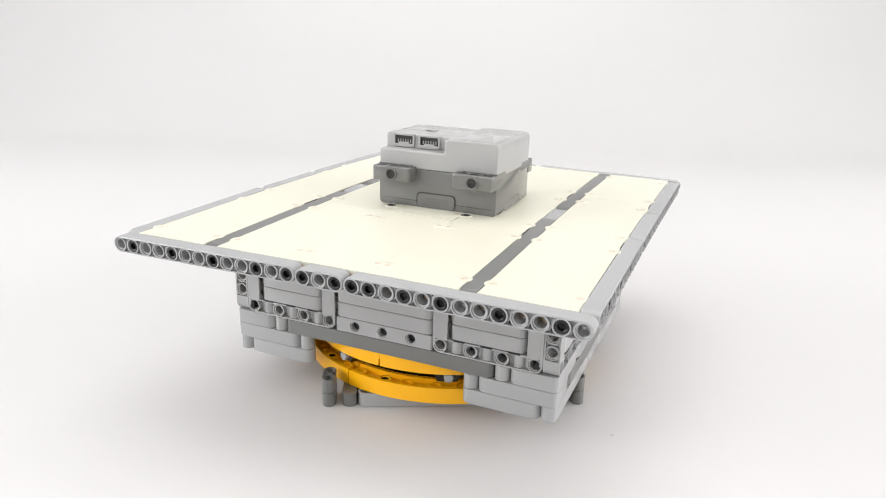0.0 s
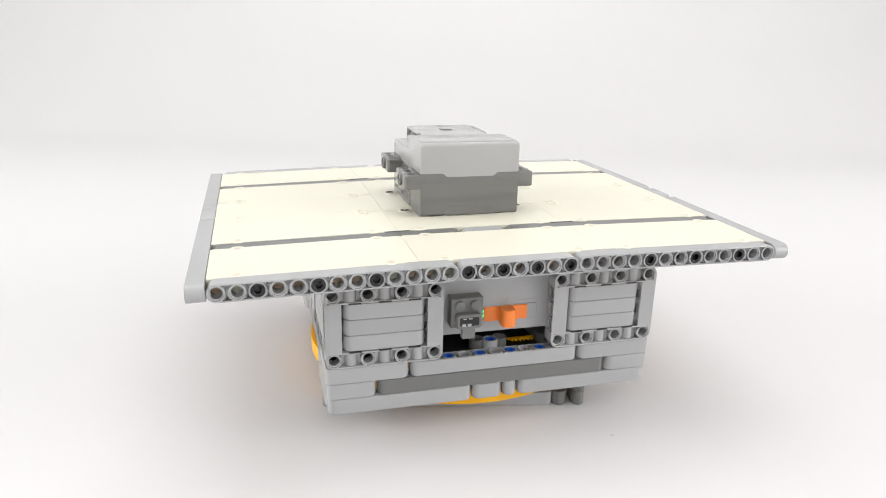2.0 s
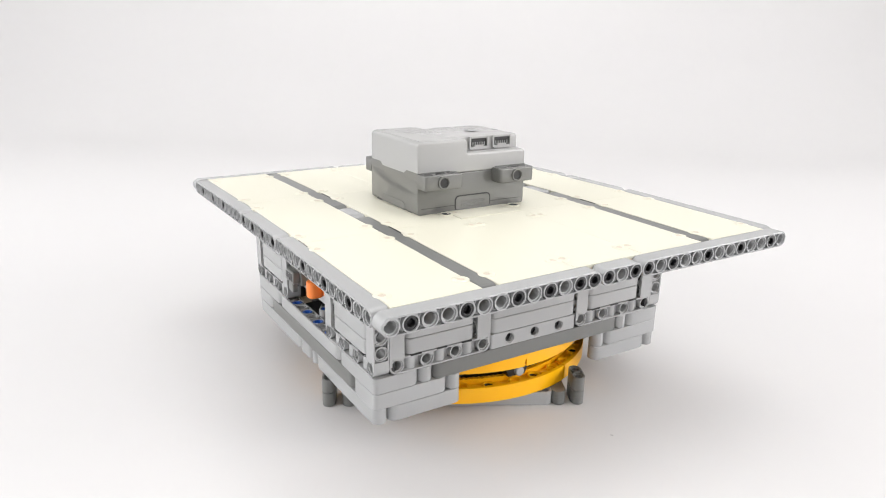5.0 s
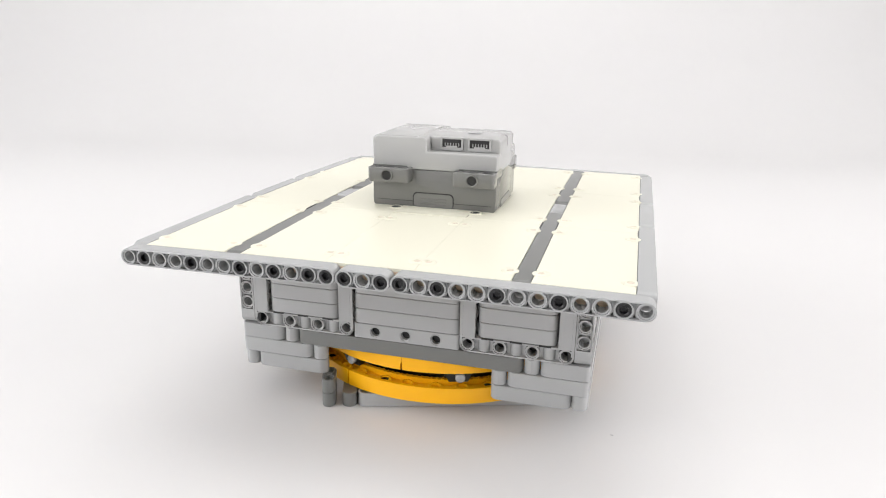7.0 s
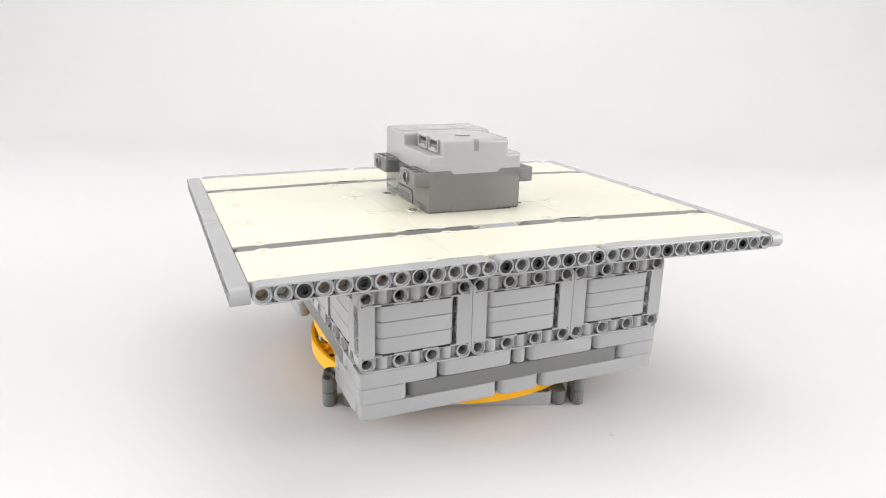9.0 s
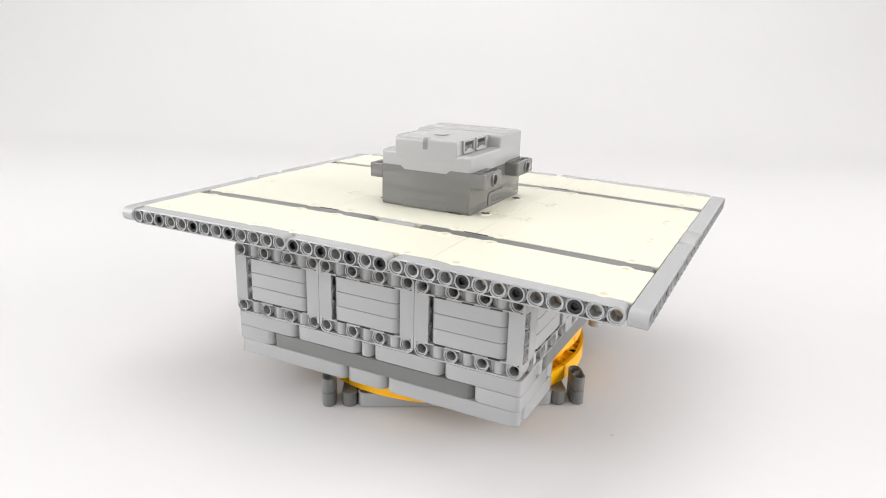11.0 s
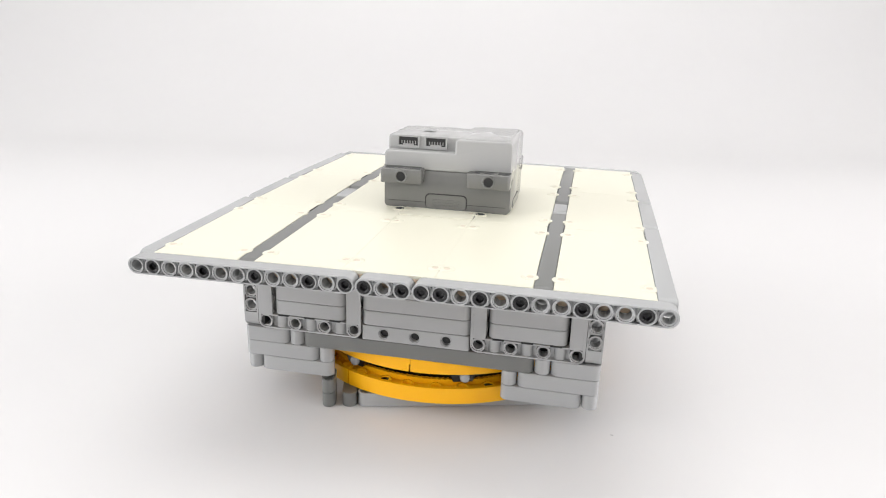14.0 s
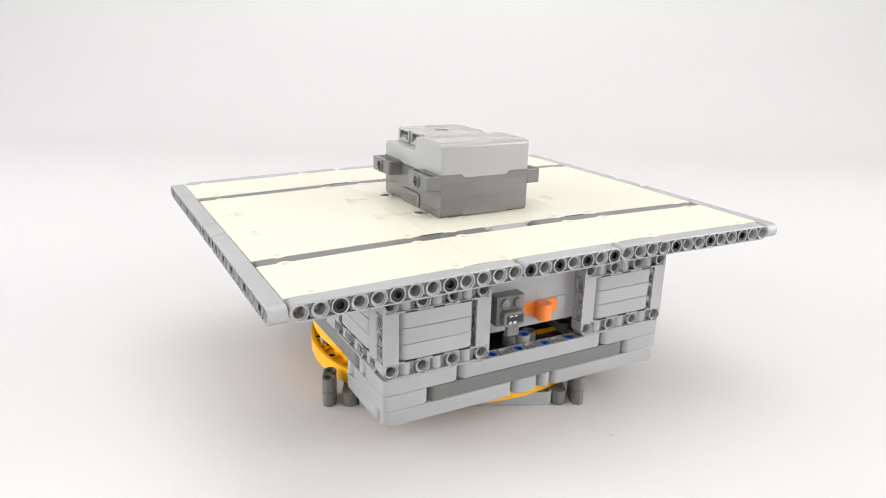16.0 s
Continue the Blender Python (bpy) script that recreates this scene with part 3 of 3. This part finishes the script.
    prism(bm, rounded(-0.6, 0.6, -0.25, 0.28, 0.08, 3), 0.49, 0.51, 0)
    part("recess", bm, BLACK, lead)
    for x in (-0.34, 0.0):
        bm = bmesh.new()
        prism(bm, rounded(x - 0.12, x + 0.12, -0.28, -0.1, 0.03, 2), 0.5, 0.54, 0)
        prism(bm, rounded(x - 0.06, x + 0.18, 0.18, 0.26, 0.03, 2), 0.5, 0.54, 0)
        part("contact", bm, METAL, lead)
    bm = bmesh.new()
    for k in range(6):
        y = 1.8 + 0.28 * k
        prism(bm, [(9.0, y - 0.09), (9.3, y - 0.05), (9.3, y + 0.05), (9.0, y + 0.09)], -6.85, -6.64, 0)
    prism(bm, [(8.75, 1.6), (9.05, 1.6), (9.05, 3.4), (8.75, 3.4)], -6.85, -6.66, 0.02)
    part("rack_inside", bm, YELLOW, model, loc(0, 0, -0.12), "yellow rack teeth inside the bay")
    # bay floor: blue pins and black axles
    for y in (-3, -1, 1, 3):
        put("pin", pin_mesh(BLUE), model, loc(11, y, -7.0), "blue pin seen from above")
    for y, z in ((0.0, -6.62),):
        put("bushing", beam_mesh(1, LIGHT), model, loc(10.0, y, z), "light grey bushing")
        put("pin", pin_mesh(BLUE), model, loc(10.0, y, z), "blue pin seen from above")
    for y in (-0.75, 0.75):
        put("axle_bush", beam_mesh(1, DARK), model, loc(9.6, y, -6.7, 0, 0, 0), "dark grey bushing on an axle")
    # black slab added low in the bay, standing for the shade there
    bm = bmesh.new()
    prism(bm, rounded(-3.4, 3.4, -3.0, 1.2, 0.2, 3), -6.75, -6.25, 0.05)
    part("bay_floor", bm, BLACK, model, loc(7.5, 0, -0.6, 0, 0, 90), "black slab in place of the bay's shade")


# ---- the hub on the deck ----
hub = tagged(new("battery_hub"), "two-tone grey motor hub with four ports on white deck", "hub")
HX0, HX1, HY = -4.1, 4.71, 3.42


def cut_box(bm, x0, x1, y0, y1, z0, z1, r, bevel):
    prism(bm, rounded(x0, x1, y0, y1, r, 5), z0, z1, bevel)


def side_prism(outline, y0, y1, bevel, seg=1):
    """A prism along y over an outline in xz."""
    bm = bmesh.new()
    prism(bm, outline, y0, y1, bevel, seg)
    for v in bm.verts:
        v.co = Vector((v.co.x, -v.co.z, v.co.y))
    return bm


def hub_parts():
    low = 0.55
    bm = side_prism([(HX1, 3.22), (HX0, 3.22)] + [(HX0 + 0.3 + 0.3 * math.cos(radians(180 + 15 * k)), low + 0.3 + 0.3 * math.sin(radians(180 + 15 * k))) for k in range(7)] + [(HX1 - 0.3 + 0.3 * math.cos(radians(270 + 15 * k)), low + 0.3 + 0.3 * math.sin(radians(270 + 15 * k))) for k in range(7)], -HY, HY, 0.06, 3)
    body = part("lower_case", bm, HUBDARK, hub, None, "dark grey lower case")
    # rim at the seam, lower in the middle of every side
    e = 0.005
    for sy in (-1, 1):
        for x0, x1, sl in ((HX0 - e, -1.5, 0.3), (HX1 + e, 2.25, -0.3)):
            bm = side_prism([(x0, 2.9), (x1 + sl, 2.9), (x1 + sl, 3.2), (x1, 3.46), (x0, 3.46)], -0.2, 0.2, 0)
            part("case_rim", bm, HUBDARK, hub, loc(0, sy * (HY - 0.2 + e), 0), "dark grey raised rim")
    for sx, x in ((-1, HX0), (1, HX1)):
        for sy in (-1, 1):
            bm = bmesh.new()
            prism(bm, [(sy * (HY - 0.397), 2.9), (sy * 1.6, 2.9), (sy * 1.6, 3.22), (sy * 1.9, 3.46), (sy * (HY - 0.397), 3.46)], -0.2, 0.2, 0)
            for v in bm.verts:
                v.co = Vector((v.co.z, v.co.x, v.co.y))
            part("case_rim", bm, HUBDARK, hub, loc(x - sx * (0.2 - e), 0, 0), "dark grey raised rim")
    for s in (-1, 1):
        for x0, x1 in ((HX0 - 0.012, -1.25), (1.83, HX1 + 0.012)):
            bm = bmesh.new()
            prism(bm, [(x0, s * (HY - 0.01)), (x1, s * (HY - 0.01))] + [(x1 - 0.22 + 0.22 * math.cos(radians(18 * k)), s * (HY + 0.83 + 0.22 * math.sin(radians(18 * k)))) for k in range(6)] + [(x0 + 0.22 - 0.22 * math.sin(radians(18 * k)), s * (HY + 0.83 + 0.22 * math.cos(radians(18 * k)))) for k in range(6)], 2.42, 3.42, 0.08, 3)
            lug = part("lug", bm, HUBDARK, hub, None, "dark grey mounting lug")
            cx = (x0 + x1) / 2 + 0.05
            bm = bmesh.new()
            ring_wall(bm, 0, 0, [(0.45, -0.02), (0.45, 0.1), (0.425, 0.12), (0.36, 0.12), (0.325, 0.09), (0.31, -0.02)], 22)
            part("collar", bm, HUBDARK, lug, loc(cx, s * (HY + 1.05), 2.92, 90 if s < 0 else -90))
            # flat black disc painted in for the shaded hole through the lug
            bm = bmesh.new()
            ring_wall(bm, 0, 0, [(0.33, -0.01), (0.33, 0.01), (0.01, 0.01), (0.01, -0.01)], 20)
            part("bore", bm, BLACK, lug, loc(cx, s * (HY + 1.05), 2.92, 90 if s < 0 else -90))
            # thin black pads on top, coloured as the shade in the lug's pockets
            for dx in (-0.95, 0.0, 0.95):
                bm = bmesh.new()
                prism(bm, rounded(cx + dx - 0.36, cx + dx + 0.32, s * (HY + 0.55) - 0.2, s * (HY + 0.55) + 0.2, 0.1, 3), 3.42, 3.432, 0)
                part("pocket", bm, BLACK, lug, None, "black pad for the pocket's shade")
    # upper case: full height over +x, stepped down with the ports over -x
    pts = []
    for cx, cz, a0 in ((HX1 - 0.28, 5.47 - 0.28, 0), (1.1, 5.47 - 0.28, 90)):
        for k in range(6):
            a = radians(a0 + 90 * k / 5)
            pts.append((cx + 0.28 * math.cos(a), cz + 0.28 * math.sin(a)))
    pts += [(0.82, 4.55), (0.77, 4.5)]
    pts += [(HX0 + 0.25 + 0.25 * math.cos(radians(90 + 18 * k)), 4.25 + 0.25 * math.sin(radians(90 + 18 * k))) for k in range(6)]
    pts += [(HX0, 3.215), (HX1, 3.215)]
    part("upper_case", side_prism(pts, -HY, HY, 0.15, 4), HUBLIGHT, hub, None, "light grey stepped upper case")
    bm = bmesh.new()
    prism(bm, rounded(1.45, HX1 - 0.3, -HY + 0.13, HY - 0.13, 0.1, 4), 5.44, 5.51, 0.03, 2)
    part("top_plate", bm, HUBLIGHT, hub, None, "light grey top plate")
    part("port_tower", side_prism([(0.83, 4.3), (0.83, 4.9), (1.25, 5.0), (1.25, 5.466)] + [(HX0 - 0.006 + 0.25 + 0.25 * math.cos(radians(90 + 18 * k)), 5.215 + 0.25 * math.sin(radians(90 + 18 * k))) for k in range(6)] + [(HX0 - 0.006, 4.0), (HX0 + 0.7, 4.0), (HX0 + 0.7, 4.3)], -HY + 1.0, HY - 1.0, 0.18, 4), HUBLIGHT, hub, None, "light grey port tower")
    arc = [(HX0 + 0.244 + 0.262 * math.cos(radians(90 + 15 * k)), 5.215 + 0.262 * math.sin(radians(90 + 15 * k))) for k in range(7)]
    guide = [(HX0 + 0.45, 5.477)] + arc + [(HX0 - 0.018, 4.72), (HX0 + 0.05, 4.72), (HX0 + 0.1, 5.15), (HX0 + 0.45, 5.3)]
    part("light_guide", side_prism(guide, -0.2, 0.16, 0.004), SMOKY, hub, None, "smoky grey status light strip")
    for sx, x in ((-1, HX0), (1, HX1)):
        bm = bmesh.new()
        prism(bm, [(-1.75, low + 0.1), (1.75, low + 0.1), (1.75, 0.98), (1.52, 1.2), (-1.52, 1.2), (-1.75, 0.98)], 0, 0.035, 0.012)
        part("lid_tab", bm, HUBDARK, hub, loc(x - sx * 0.005, 0, 0, 90, 0, 90 * sx), "dark grey tab of the battery lid")
    for s in (-1, 1):
        yf = s * (HY - 1.0)
        for x in (-0.7, -2.65):
            bm = bmesh.new()
            for a, b, c, d in ((-0.72, -0.6, -0.36, 0.42), (0.6, 0.72, -0.36, 0.42), (-0.6, 0.6, 0.3, 0.42), (-0.6, -0.32, -0.42, -0.22), (0.32, 0.6, -0.42, -0.22), (-0.34, 0.34, -0.42, -0.12)):
                prism(bm, [(a, c), (b, c), (b, d), (a, d)], 0, 0.16, 0.015)
            port = part("port", bm, HUBLIGHT, hub, loc(x, yf, 5.0, 90, 0, 0 if s < 0 else 180) @ Matrix.Diagonal((1.13, 1.08, 1, 1)), "light grey socket frame")
            bm = bmesh.new()
            prism(bm, [(-0.62, -0.3), (0.62, -0.3), (0.62, 0.34), (-0.62, 0.34)], 0, 0.02, 0)
            part("socket", bm, BLACK, port, None, "black socket opening")
            bm = bmesh.new()
            for k in range(6):
                q = -0.42 + 0.17 * k
                prism(bm, [(q - 0.025, -0.15), (q + 0.025, -0.15), (q + 0.025, 0.06), (q - 0.025, 0.06)], 0.02, 0.08, 0)
            part("contacts", bm, HUBLIGHT, port, None, "row of metal contacts")
        # latch of the battery lid
        bm = bmesh.new()
        prism(bm, rounded(-1.4, 1.4, 0.0, 1.02, 0.3, 5), 0, 0.05, 0.015)
        for k in range(3):
            prism(bm, rounded(-0.95, 0.95, 0.2 + 0.2 * k, 0.3 + 0.2 * k, 0.04, 2), 0.04, 0.1, 0.02)
        latch = part("latch", bm, HUBDARK, hub, loc(0.31, s * HY, low + 0.03, 90, 0, 0 if s < 0 else 180), "dark grey ribbed latch")
        bm = bmesh.new()
        prism(bm, rounded(-1.48, 1.48, 0.0, 1.1, 0.34, 5), 0, 0.012, 0)
        part("latch_gap", bm, BLACK, latch)
        # thin seam of the lid
        bm = bmesh.new()
        prism(bm, [(HX0 + 0.3, 0), (HX1 - 0.3, 0), (HX1 - 0.3, 0.035), (HX0 + 0.3, 0.035)], 0, 0.006, 0)
        part("lid_seam", bm, BLACK, hub, loc(0 if s < 0 else HX0 + HX1, s * HY, 1.0, 90, 0, 0 if s < 0 else 180))
    # feet and top button
    for x in (-3.45, 4.0):
        for y in (-2.3, 2.3):
            bm = bmesh.new()
            prism(bm, rounded(x - 0.5 if x > 0 else x - 0.63, x + 0.65 if x > 0 else x + 0.5, y - 0.55, y + 0.55, 0.2, 4), 0.46, low + 0.05, 0.03)
            part("foot", bm, HUBDARK, hub)
    bm = bmesh.new()
    prism(bm, rounded(-2.2, -1.3, -0.45, 0.45, 0.15, 4), 5.5, 5.53, 0.01)
    part("button", bm, LIGHT, hub, None, "small grey button")


deck_parts()
box_parts()
cage_parts()
power_box()
hub_parts()

def speck():
    bm = bmesh.new()
    prism(bm, rounded(-0.09, 0.09, -0.025, 0.025, 0.02, 3), 0, 0.02, 0.006)
    ob = new("dust_speck", finish("dust_speck", bm, LIGHT))
    ob.matrix_world = pose(0.0835, -0.0959, 0.0, 0, 0, -40)
    tagged(ob, "tiny grey speck lying on the white paper", "speck")


speck()

# ---- turning ----
TURNS = [
    (0.0, 336.95), (0.5, 324.38), (1.0, 311.49), (1.5, 298.6), (2.0, 285.95), (2.5, 274.45), (3.0, 262.65), (3.5, 249.7),
    (4.0, 237.2), (4.2, 232.1), (4.9, 215.0), (5.6, 198.0), (6.3, 181.07), (6.5, 175.52), (7.0, 165.44), (7.5, 150.89), (8.0, 137.31), (8.5, 125.14),
    (9.0, 113.87), (9.5, 98.92), (10.0, 87.69), (10.2, 83.74), (10.9, 66.0), (11.6, 48.0), (12.3, 30.18), (12.5, 24.68), (13.0, 11.94), (13.5, 1.65),
    (14.0, -11.15), (14.5, -22.21), (15.0, -34.9), (15.5, -48.3), (16.0, -60.6),
]


def motions():
    lean = pose(0, 0, 0, 0.066, 0.39, 0) @ pose(0.0417 * U, -0.0251 * U, 0)
    rows = [(t, at(0, 0, 0, 0, 0, a) @ lean) for t, a in TURNS]
    walk(model, rows)
    walk(hub, rows)
    walk(cage, [(t, at(0, 0, 0, 0, 0, a / 2 + 12.0)) for t, a in TURNS])


motions()
